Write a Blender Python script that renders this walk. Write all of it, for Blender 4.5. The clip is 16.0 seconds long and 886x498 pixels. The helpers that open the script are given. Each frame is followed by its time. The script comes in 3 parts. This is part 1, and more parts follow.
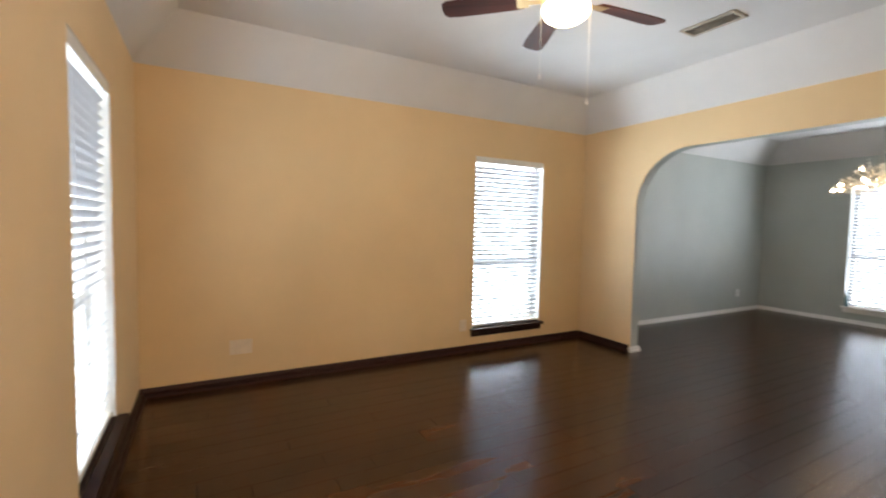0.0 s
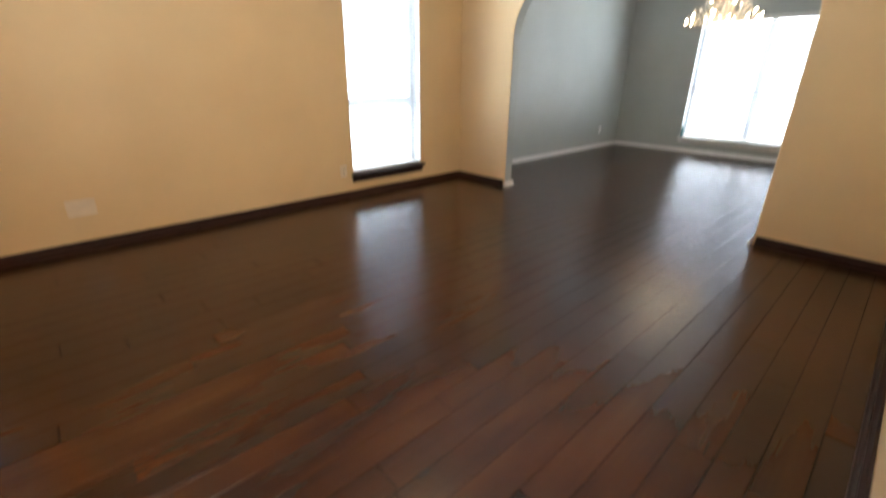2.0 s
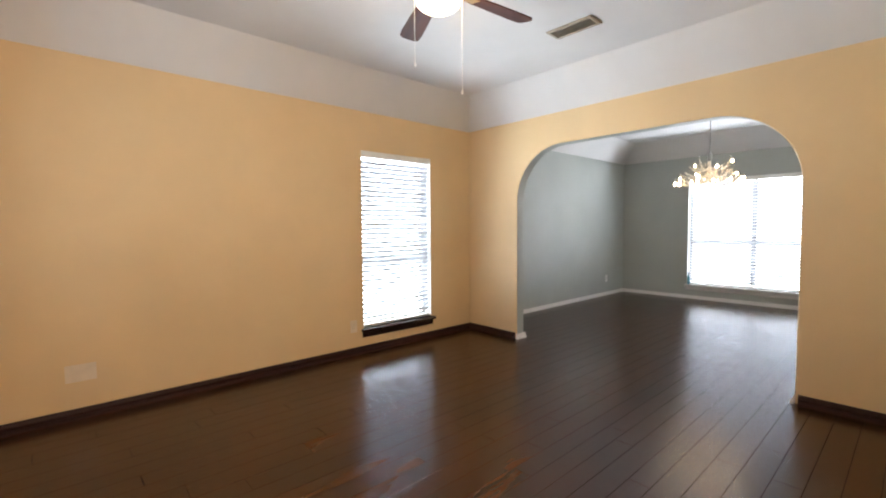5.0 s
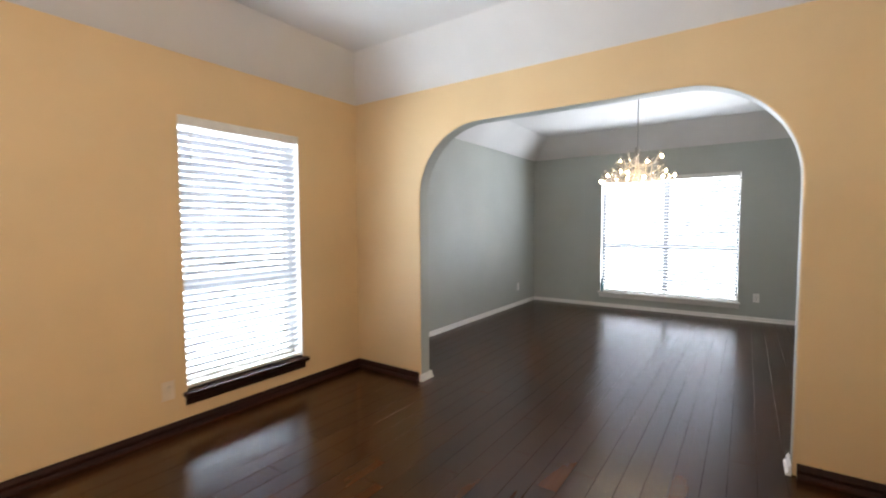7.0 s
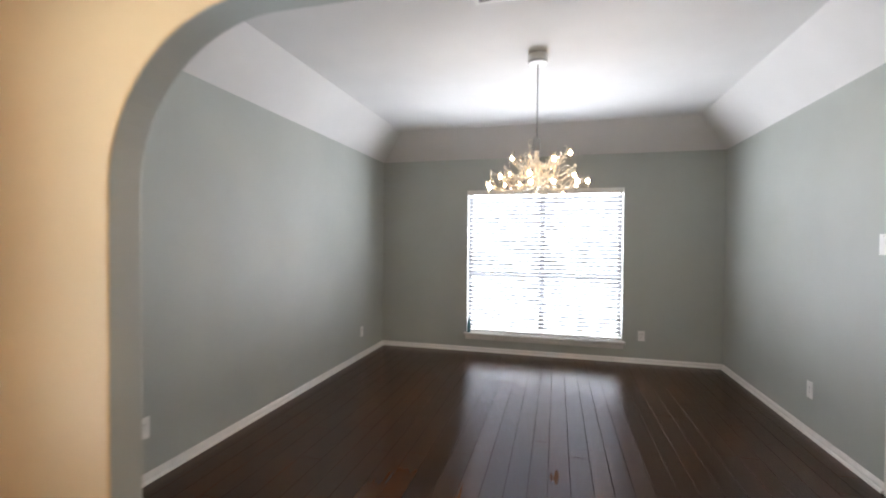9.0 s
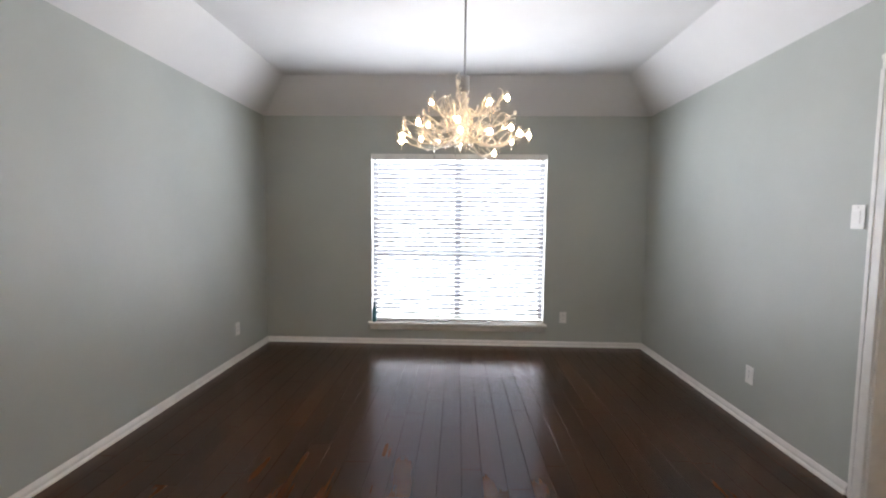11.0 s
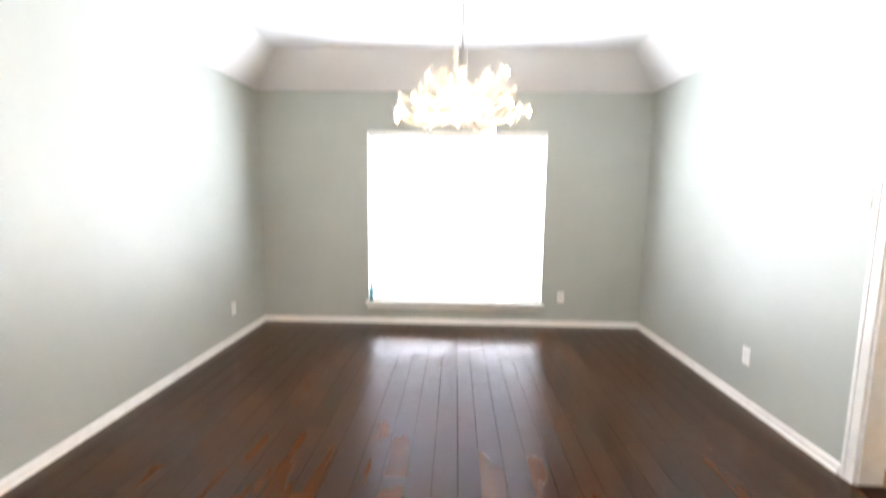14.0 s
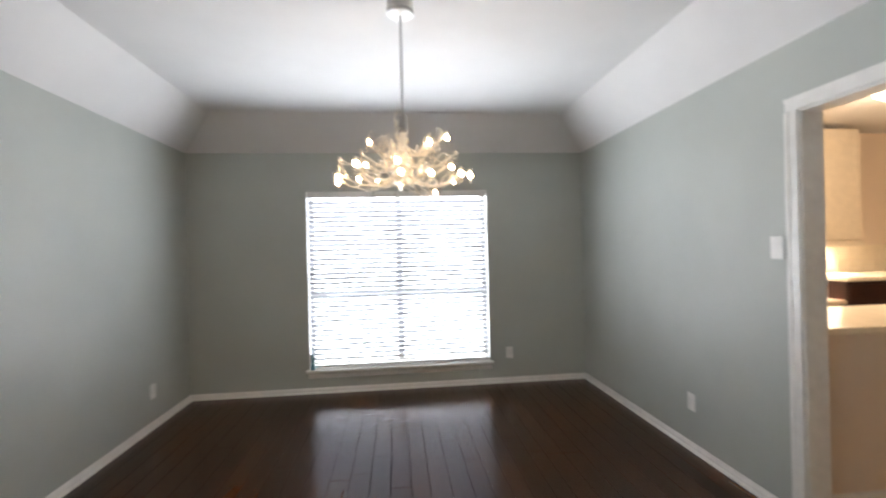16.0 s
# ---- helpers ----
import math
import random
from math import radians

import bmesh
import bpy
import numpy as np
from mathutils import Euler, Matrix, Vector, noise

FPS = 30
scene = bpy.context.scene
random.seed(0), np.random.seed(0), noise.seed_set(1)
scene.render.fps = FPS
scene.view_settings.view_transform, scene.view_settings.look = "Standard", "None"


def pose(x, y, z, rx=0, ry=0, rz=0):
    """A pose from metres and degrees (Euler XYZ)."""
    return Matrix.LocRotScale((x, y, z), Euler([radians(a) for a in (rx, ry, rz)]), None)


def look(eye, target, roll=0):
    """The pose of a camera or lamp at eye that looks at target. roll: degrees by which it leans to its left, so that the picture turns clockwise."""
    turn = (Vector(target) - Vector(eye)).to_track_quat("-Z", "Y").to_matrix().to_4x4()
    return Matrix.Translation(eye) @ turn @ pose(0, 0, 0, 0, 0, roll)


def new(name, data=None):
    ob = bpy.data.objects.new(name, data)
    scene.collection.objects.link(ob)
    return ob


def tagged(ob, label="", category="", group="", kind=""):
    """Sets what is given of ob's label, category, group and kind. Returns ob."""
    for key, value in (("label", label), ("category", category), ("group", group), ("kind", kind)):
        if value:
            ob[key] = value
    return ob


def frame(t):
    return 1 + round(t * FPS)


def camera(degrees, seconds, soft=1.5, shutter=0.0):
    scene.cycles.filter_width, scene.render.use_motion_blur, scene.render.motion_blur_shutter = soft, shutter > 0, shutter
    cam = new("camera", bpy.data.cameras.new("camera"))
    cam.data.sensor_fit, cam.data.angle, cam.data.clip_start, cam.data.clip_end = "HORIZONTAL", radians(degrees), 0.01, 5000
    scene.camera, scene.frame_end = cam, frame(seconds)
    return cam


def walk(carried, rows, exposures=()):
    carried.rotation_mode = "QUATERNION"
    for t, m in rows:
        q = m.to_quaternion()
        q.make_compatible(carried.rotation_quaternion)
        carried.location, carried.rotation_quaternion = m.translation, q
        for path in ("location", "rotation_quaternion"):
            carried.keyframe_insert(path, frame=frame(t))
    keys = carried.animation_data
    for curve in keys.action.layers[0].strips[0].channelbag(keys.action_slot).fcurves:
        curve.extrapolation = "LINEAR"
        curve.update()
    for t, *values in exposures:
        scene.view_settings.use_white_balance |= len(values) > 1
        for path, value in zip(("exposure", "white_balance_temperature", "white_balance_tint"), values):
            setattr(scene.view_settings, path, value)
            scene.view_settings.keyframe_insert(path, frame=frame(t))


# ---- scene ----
cam = camera(91.1, 16.0, soft=2.0, shutter=0.5)
PATH = [
    (0, (3.834, -4.022, 1.338), (2.083, -3.063, 1.224), 1.2),
    (0.5, (3.848, -4.01, 1.316), (2.259, -2.804, 1.174), 1.1),
    (1, (3.862, -3.989, 1.303), (2.382, -2.656, 1.117), 1.0),
    (1.5, (3.899, -3.947, 1.281), (2.464, -2.582, 1.002), 0.4),
    (2, (3.885, -3.941, 1.207), (2.537, -2.666, 0.461), 0.6),
    (2.5, (3.877, -3.937, 1.152), (2.587, -2.797, 0.133), -0.2),
    (3, (3.877, -3.935, 1.178), (2.516, -2.76, 0.303), -0.8),
    (3.5, (3.871, -3.956, 1.257), (2.384, -2.678, 0.863), -0.4),
    (6, (3.583, -3.706, 1.306), (2.143, -2.319, 1.276), -1.1),
    (6.5, (3.292, -3.33, 1.336), (2.013, -1.793, 1.284), 0.6),
    (7, (3.005, -2.891, 1.335), (1.861, -1.255, 1.224), -0.3),
    (7.5, (2.734, -2.404, 1.341), (1.686, -0.701, 1.293), 1.1),
    (8, (2.498, -1.949, 1.342), (1.591, -0.166, 1.347), 0.5),
    (8.5, (2.322, -1.513, 1.367), (1.66, 0.374, 1.37), -0.2),
    (9, (2.169, -1.099, 1.396), (1.663, 0.836, 1.361), 0.5),
    (11.5, (1.988, -0.272, 1.358), (1.951, 1.713, 1.117), 0.4),
    (12, (1.992, -0.3, 1.249), (1.932, 1.601, 0.63), 0.7),
    (12.5, (1.984, -0.249, 1.225), (1.938, 1.494, 0.245), 1.6),
    (13, (1.974, -0.237, 1.247), (1.919, 1.476, 0.217), 1.2),
    (13.5, (1.976, -0.243, 1.296), (1.891, 1.602, 0.528), 0.3),
    (14, (1.995, -0.249, 1.385), (1.939, 1.735, 1.141), 0.7),
    (14.5, (1.99, -0.266, 1.467), (1.926, 1.729, 1.595), 0.9),
    (15, (1.975, -0.27, 1.475), (1.905, 1.723, 1.623), 1.0),
    (15.5, (1.971, -0.252, 1.462), (1.92, 1.745, 1.56), 0.9),
    (16, (1.972, -0.175, 1.438), (2.182, 1.814, 1.436), -1.4),
]
EXPOSURE = [
    (0, 0.1, 6650, 11), (0.5, 0.25, 6650, 11), (1, 0.35, 6650, 11), (1.5, 0.35, 6650, 11), (2, 0.35, 6600, 10), (2.5, 0.7, 6400, 10),
    (3, 1.4, 6300, 10), (3.5, 1.6, 6300, 10), (4.1, 0.9, 6650, 13), (4.8, 0.35, 6650, 13), (6, 0.25, 6650, 13), (6.5, 0.2, 6650, 13),
    (7, 0.25, 6650, 13), (7.5, 0.2, 6650, 13), (8, 0.2, 6700, 14), (9, 0.2, 6850, 16), (11.5, 0.15, 6800, 17), (12, 0.3, 6800, 17),
    (12.5, 0.6, 6800, 17), (13, 1.6, 6800, 17), (13.5, 1.75, 6800, 17), (14, 1.65, 6850, 15), (14.5, 1.05, 6850, 15), (15, 0.6, 6850, 15),
    (15.5, 0.3, 6850, 15), (16, 0.08, 6850, 15),
]
walk(cam, [(t, look(eye, target, roll)) for t, eye, target, roll in PATH], EXPOSURE)

# ---- light ----
world = bpy.data.worlds.new("sky_world")
scene.world = world
world.use_nodes = True
wn = world.node_tree
sky = wn.nodes.new("ShaderNodeTexSky")
sky.sky_type = "NISHITA"
sky.sun_disc = False
sky.sun_elevation = radians(50)
sky.sun_rotation = radians(150)
wn.nodes["Background"].inputs[1].default_value = 0.12
wn.links.new(sky.outputs[0], wn.nodes["Background"].inputs[0])
sun = new("sun", bpy.data.lights.new("sun", "SUN"))
sun.data.energy, sun.data.angle, sun.data.color = 2.5, radians(0.5), (1, 0.95, 0.88)
sun.matrix_world = look((10, -17, 24), (0, 0, 0))


def area(name, eye, target, sx, sy, power, color, spread=180):
    """Sky light in a window's opening."""
    li = bpy.data.lights.new(name, "AREA")
    li.shape, li.size, li.size_y, li.energy, li.color = "RECTANGLE", sx, sy, power, color
    li.spread = radians(spread)
    ob = new(name, li)
    ob.matrix_world = look(eye, target)
    return ob


def point(name, eye, power, color, radius):
    li = bpy.data.lights.new(name, "POINT")
    li.energy, li.color, li.shadow_soft_size = power, color, radius
    ob = new(name, li)
    ob.location = eye
    return ob


DAY = (0.73, 0.875, 1.0)
WARM = (1.0, 0.72, 0.42)
area("window_light_west", (-0.212, -1.095, 1.15), (1, -1.095, 1.15), 0.90, 1.80, 84, DAY, 135)
area("window_light_south", (1.335, -4.672, 1.15), (1.335, 0, 1.15), 0.81, 1.80, 32, DAY)
area("window_light_north", (1.995, 4.564, 1.145), (1.995, 0, 1.145), 1.86, 1.80, 160, (0.78, 0.89, 1.0), 165)
point("fan_bulb", (1.99, -2.273, 2.50), 6, WARM, 0.07)
point("chandelier_glow", (2.019, 2.17, 1.93), 2, WARM, 0.16)
point("kitchen_bulb", (5.45, 2.45, 2.24), 40, (1.0, 0.78, 0.55), 0.42)
# unseen fill added in the entry to brighten the west wall; no fixture there
point("foyer_bulb", (5.0, -3.8, 2.2), 80, (1.0, 0.87, 0.72), 0.12)

# ---- materials ----


class Mat:
    """A node material with a few helpers."""

    def __init__(self, name, rough=0.5, metal=0.0, spec=0.5):
        self.m = bpy.data.materials.new(name)
        self.m.use_nodes = True
        self.t = self.m.node_tree
        self.b = self.t.nodes["Principled BSDF"]
        self.b.inputs["Roughness"].default_value = rough
        self.b.inputs["Metallic"].default_value = metal
        self.b.inputs["Specular IOR Level"].default_value = spec

    def node(self, kind, **kw):
        n = self.t.nodes.new(kind)
        for k, v in kw.items():
            n.inputs[k.replace("_", " ")].default_value = v
        return n

    def link(self, a, b):
        self.t.links.new(a, b)

    def noise(self, scale, detail=4.0, stretch=None, rough=0.55, shift=None):
        c = self.node("ShaderNodeTexCoord")
        n = self.node("ShaderNodeTexNoise", Scale=scale, Detail=detail, Roughness=rough)
        mp = self.node("ShaderNodeMapping")
        mp.inputs["Scale"].default_value = stretch or (1, 1, 1)
        self.link(c.outputs["Object"], mp.inputs["Vector"])
        if shift is not None:
            self.link(shift, mp.inputs["Location"])
        self.link(mp.outputs[0], n.inputs["Vector"])
        return n.outputs["Fac"]

    def ramp(self, fac, stops):
        r = self.node("ShaderNodeValToRGB")
        e = r.color_ramp.elements
        while len(e) < len(stops):
            e.new(0.5)
        for el, (p, c) in zip(e, stops):
            el.position, el.color = p, (*c, 1) if len(c) == 3 else c
        self.link(fac, r.inputs[0])
        return r.outputs[0]

    def mul(self, a, b, fac=1.0):
        x = self.t.nodes.new("ShaderNodeMix")
        x.data_type, x.blend_type = "RGBA", "MULTIPLY"
        x.inputs[0].default_value = fac
        self.link(a, x.inputs[6]), self.link(b, x.inputs[7])
        return x.outputs[2]

    def mul_by(self, a, b, fac):
        out = self.mul(a, b)
        self.link(fac, out.node.inputs[0])
        return out

    def base(self, out):
        self.link(out, self.b.inputs["Base Color"])

    def bump(self, fac, strength, dist=0.002):
        n = self.node("ShaderNodeBump", Strength=strength, Distance=dist)
        self.link(fac, n.inputs["Height"])
        old = self.b.inputs["Normal"].links
        if old:
            self.link(old[0].from_socket, n.inputs["Normal"])
        self.link(n.outputs[0], self.b.inputs["Normal"])


def paint(name, color, rough=0.55, tex=220.0, strength=0.12, var=0.05, spec=0.4):
    """Rolled wall paint: faint mottling and orange-peel relief."""
    m = Mat(name, rough, spec=spec)
    lo = tuple(c * (1 - var) for c in color)
    hi = tuple(min(1, c * (1 + var)) for c in color)
    m.base(m.ramp(m.noise(1.3, 5), [(0.3, lo), (0.7, hi)]))
    m.bump(m.noise(tex, 2), strength, 0.001)
    m.bump(m.noise(6, 3), 0.05, 0.004)
    return m.m


def plain(name, color, rough=0.4, metal=0.0, var=0.06):
    m = Mat(name, rough, metal)
    m.base(m.ramp(m.noise(14, 4), [(0.3, tuple(c * (1 - var) for c in color)), (0.7, tuple(min(1, c * (1 + var)) for c in color))]))
    m.bump(m.noise(90, 3), 0.04, 0.001)
    return m.m


def wood(name, dark, light, rough, axis, per_piece=False):
    """Stained wood with grain along an axis; every piece has its own tone when per_piece."""
    m = Mat(name, rough, spec=0.44 if per_piece else 0.2)
    g1 = [5.5, 5.5, 5.5] if per_piece else [9, 9, 9]
    g1[axis] = 1.3 if per_piece else 0.7
    g2 = [60, 60, 60]
    g2[axis] = 1.6
    shift = None
    info = m.node("ShaderNodeObjectInfo")
    if per_piece:
        v = m.node("ShaderNodeCombineXYZ")
        k = m.node("ShaderNodeMath")
        k.operation = "MULTIPLY"
        k.inputs[1].default_value = 60.0
        m.link(info.outputs["Random"], k.inputs[0])
        for i in range(3):
            m.link(k.outputs[0], v.inputs[i])
        shift = v.outputs[0]
    mid = tuple((a + b) / 2 for a, b in zip(dark, light))
    big = m.ramp(m.noise(1.0, 2 if per_piece else 5, g1, 0.5, shift), [(0.2, dark), (0.5, mid), (0.8, light)])
    fine = m.noise(1.0, 4, g2, 0.6, shift)
    col = m.mul(big, m.ramp(fine, [(0.3, (0.62, 0.60, 0.58)), (0.62, (1, 1, 1))]), 0.28 if per_piece else 0.85)
    if per_piece:
        tone = m.ramp(info.outputs["Random"], [(0.0, (0.68, 0.64, 0.61)), (0.3, (0.87, 0.83, 0.80)), (0.7, (1.0, 0.95, 0.88)), (1.0, (1.3, 1.2, 1.06))])
        col = m.mul(col, tone)
        blot = m.ramp(m.noise(4.5, 1.5, (1, 0.36, 1), 0.4, shift), [(0.22, (0.46, 0.41, 0.38)), (0.66, (1, 1, 1))])
        col = m.mul(col, blot, 0.95)
        # a few boards are deeply wire-brushed
        pick = m.ramp(info.outputs["Random"], [(0.93, (0, 0, 0)), (0.95, (1, 1, 1))])
        streak = m.ramp(m.noise(1.0, 3, (55, 5, 55), 0.6, shift), [(0.34, (0.12, 0.10, 0.09)), (0.52, (1, 1, 1))])
        col = m.mul_by(col, streak, pick)
        rr = m.node("ShaderNodeMapRange")
        rr.inputs[3].default_value, rr.inputs[4].default_value = rough - 0.015, rough + 0.06
        m.link(m.noise(5, 4), rr.inputs[0])
        m.link(rr.outputs[0], m.b.inputs["Roughness"])
        m.bump(m.noise(1.0, 2, (7, 0.9, 7), 0.5, shift), 0.07, 0.002)
    m.base(col)
    m.bump(fine, 0.12, 0.0008)
    return m.m


def glow(name, color, strength):
    m = Mat(name, 0.3)
    m.b.inputs["Base Color"].default_value = (0.9, 0.88, 0.82, 1)
    m.b.inputs["Emission Color"].default_value = (*color, 1)
    m.b.inputs["Emission Strength"].default_value = strength
    return m.m


def glass(name, color=(1, 1, 1), rough=0.0):
    m = Mat(name, rough)
    m.b.inputs["Base Color"].default_value = (*color, 1)
    m.b.inputs["Transmission Weight"].default_value = 1.0
    m.b.inputs["IOR"].default_value = 1.45
    return m.m


def slat_material():
    """White vinyl that lets some daylight through."""
    m = Mat("blind_vinyl", 0.45)
    m.base(m.ramp(m.noise(9, 3), [(0.3, (0.48, 0.49, 0.52)), (0.7, (0.52, 0.53, 0.56))]))
    tr = m.node("ShaderNodeBsdfTranslucent")
    tr.inputs[0].default_value = (0.86, 0.88, 0.90, 1)
    mx = m.node("ShaderNodeMixShader")
    mx.inputs[0].default_value = 0.015
    m.link(m.b.outputs[0], mx.inputs[1])
    m.link(tr.outputs[0], mx.inputs[2])
    m.link(mx.outputs[0], m.t.nodes["Material Output"].inputs[0])
    return m.m


YELLOW = paint("tan_yellow_wall_paint", (0.72, 0.525, 0.295))
SAGE = paint("sage_wall_paint", (0.408, 0.430, 0.400), 0.5)
CEIL = paint("ceiling_white", (0.67, 0.655, 0.64), 0.8, 130, 0.3)
WHITE = plain("white_trim_paint", (0.74, 0.73, 0.70), 0.35)
DARKTRIM = wood("dark_stained_trim", (0.012, 0.005, 0.004), (0.038, 0.012, 0.008), 0.42, 1)
FLOOR = wood("dark_scraped_floor", (0.033, 0.0112, 0.0044), (0.088, 0.0305, 0.0088), 0.225, 1, True)
SUBFLOOR = plain("floor_joint_dark", (0.010, 0.006, 0.005), 0.8)
BLADE = wood("fan_blade_wood", (0.035, 0.009, 0.006), (0.11, 0.03, 0.018), 0.7, 0)
SLAT = slat_material()
GLASS = glass("window_glass")
PLATE = plain("cover_plate_white", (0.78, 0.77, 0.74), 0.3)
IVORY = plain("cover_plate_ivory", (0.72, 0.60, 0.47), 0.35)
BLACK = plain("slot_black", (0.02, 0.02, 0.02), 0.5)
BRASS = plain("antique_brass", (0.50, 0.34, 0.16), 0.3, 1.0)
GILT = plain("pale_gilt_branch", (0.90, 0.85, 0.76), 0.3, 0.3)
NICKEL = plain("brushed_nickel", (0.45, 0.44, 0.43), 0.35, 1.0)
CRYSTAL = glass("crystal_glass", (1, 0.98, 0.95), 0.02)
BOWL = glow("lit_frosted_bowl", (1.0, 0.78, 0.50), 13.0)
BULB = glow("lit_bulb", (1.0, 0.74, 0.44), 120.0)
VENTM = plain("vent_tan_metal", (0.42, 0.36, 0.28), 0.5, 0.2)
TEAL = plain("teal_bottle_plastic", (0.05, 0.20, 0.24), 0.3)
CABINET = plain("cream_cabinet_paint", (0.66, 0.58, 0.46), 0.4)
COUNTER = plain("cream_laminate", (0.80, 0.72, 0.58), 0.25)
TILE = plain("tan_floor_tile", (0.50, 0.34, 0.19), 0.35, var=0.15)
GROUT = plain("tile_grout", (0.30, 0.22, 0.15), 0.8)
SPLASH = plain("cream_backsplash_tile", (0.80, 0.70, 0.54), 0.25)
KWALL = paint("kitchen_wall_paint", (0.74, 0.62, 0.50))
GRASS = plain("lawn", (0.06, 0.10, 0.03), 0.9, var=0.3)
BRICK = plain("outside_masonry", (0.35, 0.25, 0.20), 0.8)

# ---- mesh helpers ----


def mesh_of(bm, name, mats):
    bmesh.ops.recalc_face_normals(bm, faces=bm.faces)
    me = bpy.data.meshes.new(name)
    bm.to_mesh(me)
    bm.free()
    for mt in mats if isinstance(mats, (list, tuple)) else [mats]:
        me.materials.append(mt)
    return me


def thing(name, bm, mats, label="", category="", group="", kind=""):
    return tagged(new(name, mesh_of(bm, name, mats)), label, category, group, kind)


def base_at(name, place, label, category, group="", kind=""):
    ob = new(name)
    ob.matrix_basis = place
    ob.empty_display_size = 0.1
    return tagged(ob, label, category, group, kind)


def part(name, bm, mats, parent, label="", at=None, smooth=False):
    ob = new(name, mesh_of(bm, name, mats))
    if smooth:
        for p in ob.data.polygons:
            p.use_smooth = True
    ob.parent = parent
    if at is not None:
        ob.matrix_basis = at
    return tagged(ob, label)


def again(ob, at):
    """Another part on the same mesh."""
    c = new(ob.name.split(".")[0], ob.data)
    c.parent = ob.parent
    c.matrix_basis = at
    return tagged(c, ob.get("label", ""))


def box(x0, y0, z0, x1, y1, z1, bev=0.0, bm=None, seg=1):
    """A box, bevelled where bev is given, added to bm."""
    one = bmesh.new()
    bmesh.ops.create_cube(one, size=1)
    bmesh.ops.scale(one, vec=(x1 - x0, y1 - y0, z1 - z0), verts=one.verts)
    bmesh.ops.translate(one, vec=((x0 + x1) / 2, (y0 + y1) / 2, (z0 + z1) / 2), verts=one.verts)
    if bev:
        bmesh.ops.bevel(one, geom=list(one.edges), offset=bev, segments=seg, affect="EDGES", profile=0.6)
    return merge(bm, one)


def merge(bm, one):
    if bm is None:
        return one
    me = bpy.data.meshes.new("tmp")
    one.to_mesh(me)
    one.free()
    bm.from_mesh(me)
    bpy.data.meshes.remove(me)
    return bm


def lathe(profile, steps=28, bm=None, at=None):
    """A turned shape from (radius, z) pairs."""
    one = bmesh.new()
    rings = []
    for r, z in profile:
        rings.append([one.verts.new((r * math.cos(2 * math.pi * i / steps), r * math.sin(2 * math.pi * i / steps), z)) for i in range(steps)])
    for a, b in zip(rings, rings[1:]):
        for i in range(steps):
            one.faces.new((a[i], a[(i + 1) % steps], b[(i + 1) % steps], b[i]))
    one.faces.new(rings[0]), one.faces.new(rings[-1])
    if at is not None:
        one.transform(at)
    return merge(bm, one)


def tube(points, radii, steps=6, bm=None):
    """A tapering tube along points."""
    one = bmesh.new()
    rings = []
    for i, p in enumerate(points):
        d = (Vector(points[min(i + 1, len(points) - 1)]) - Vector(points[max(i - 1, 0)])).normalized()
        q = d.to_track_quat("Z", "Y")
        rings.append([one.verts.new(Vector(p) + q @ Vector((radii[i] * math.cos(2 * math.pi * k / steps), radii[i] * math.sin(2 * math.pi * k / steps), 0))) for k in range(steps)])
    for a, b in zip(rings, rings[1:]):
        for k in range(steps):
            one.faces.new((a[k], a[(k + 1) % steps], b[(k + 1) % steps], b[k]))
    one.faces.new(rings[0]), one.faces.new(rings[-1])
    return merge(bm, one)


def extrude_profile(profile, a, b, bm=None):
    """A moulding: an (out, up) profile swept from a to b; out is to the right-hand side of the run."""
    one = bmesh.new()
    a, b = Vector(a), Vector(b)
    d = (b - a).normalized()
    side = Vector((d.y, -d.x, 0))
    ra = [one.verts.new(a + side * o + Vector((0, 0, u))) for o, u in profile]
    rb = [one.verts.new(b + side * o + Vector((0, 0, u))) for o, u in profile]
    n = len(profile)
    for i in range(n):
        one.faces.new((ra[i], ra[(i + 1) % n], rb[(i + 1) % n], rb[i]))
    one.faces.new(ra), one.faces.new(rb)
    return merge(bm, one)


# ---- structure ----
H, TOP, ROOF = 2.44, 2.765, 2.92
SY = -4.46            # living room's south wall
EX = 4.085             # living room's east wall
DW, DE, DN = -0.088, 3.977, 4.352   # dining room's west, east and north walls
AT = 0.125             # thickness of the arch wall
AL, AR, ATOP, ARAD = 0.748, 3.234, 2.122, 0.56
W1 = (-1.553, -0.637, 0.245, 2.052)   # west window: y from, y to, sill, head
W2 = (0.93, 1.74, 0.245, 2.045)     # south window: x from, x to
W3 = (1.062, 2.928, 0.243, 2.046)     # north window: x from, x to
DOOR = (0.92, 1.792, 2.092)          # kitchen doorway: y from, y to, head
OUT = 0.22            # thickness of outer walls


def wall_x(name, y0, y1, x0, x1, hole, mats, label):
    """A wall that runs along x, with one rectangular opening."""
    bm = bmesh.new()
    if hole:
        h0, h1, s, t = hole
        for b in ((x0, 0, h0, ROOF), (h1, 0, x1, ROOF), (h0, t, h1, ROOF)) + (((h0, 0, h1, s),) if s > 0 else ()):
            box(b[0], y0, b[1], b[2], y1, b[3], bm=bm)
    else:
        box(x0, y0, 0, x1, y1, ROOF, bm=bm)
    return thing(name, bm, mats, label, "wall", kind="structure")


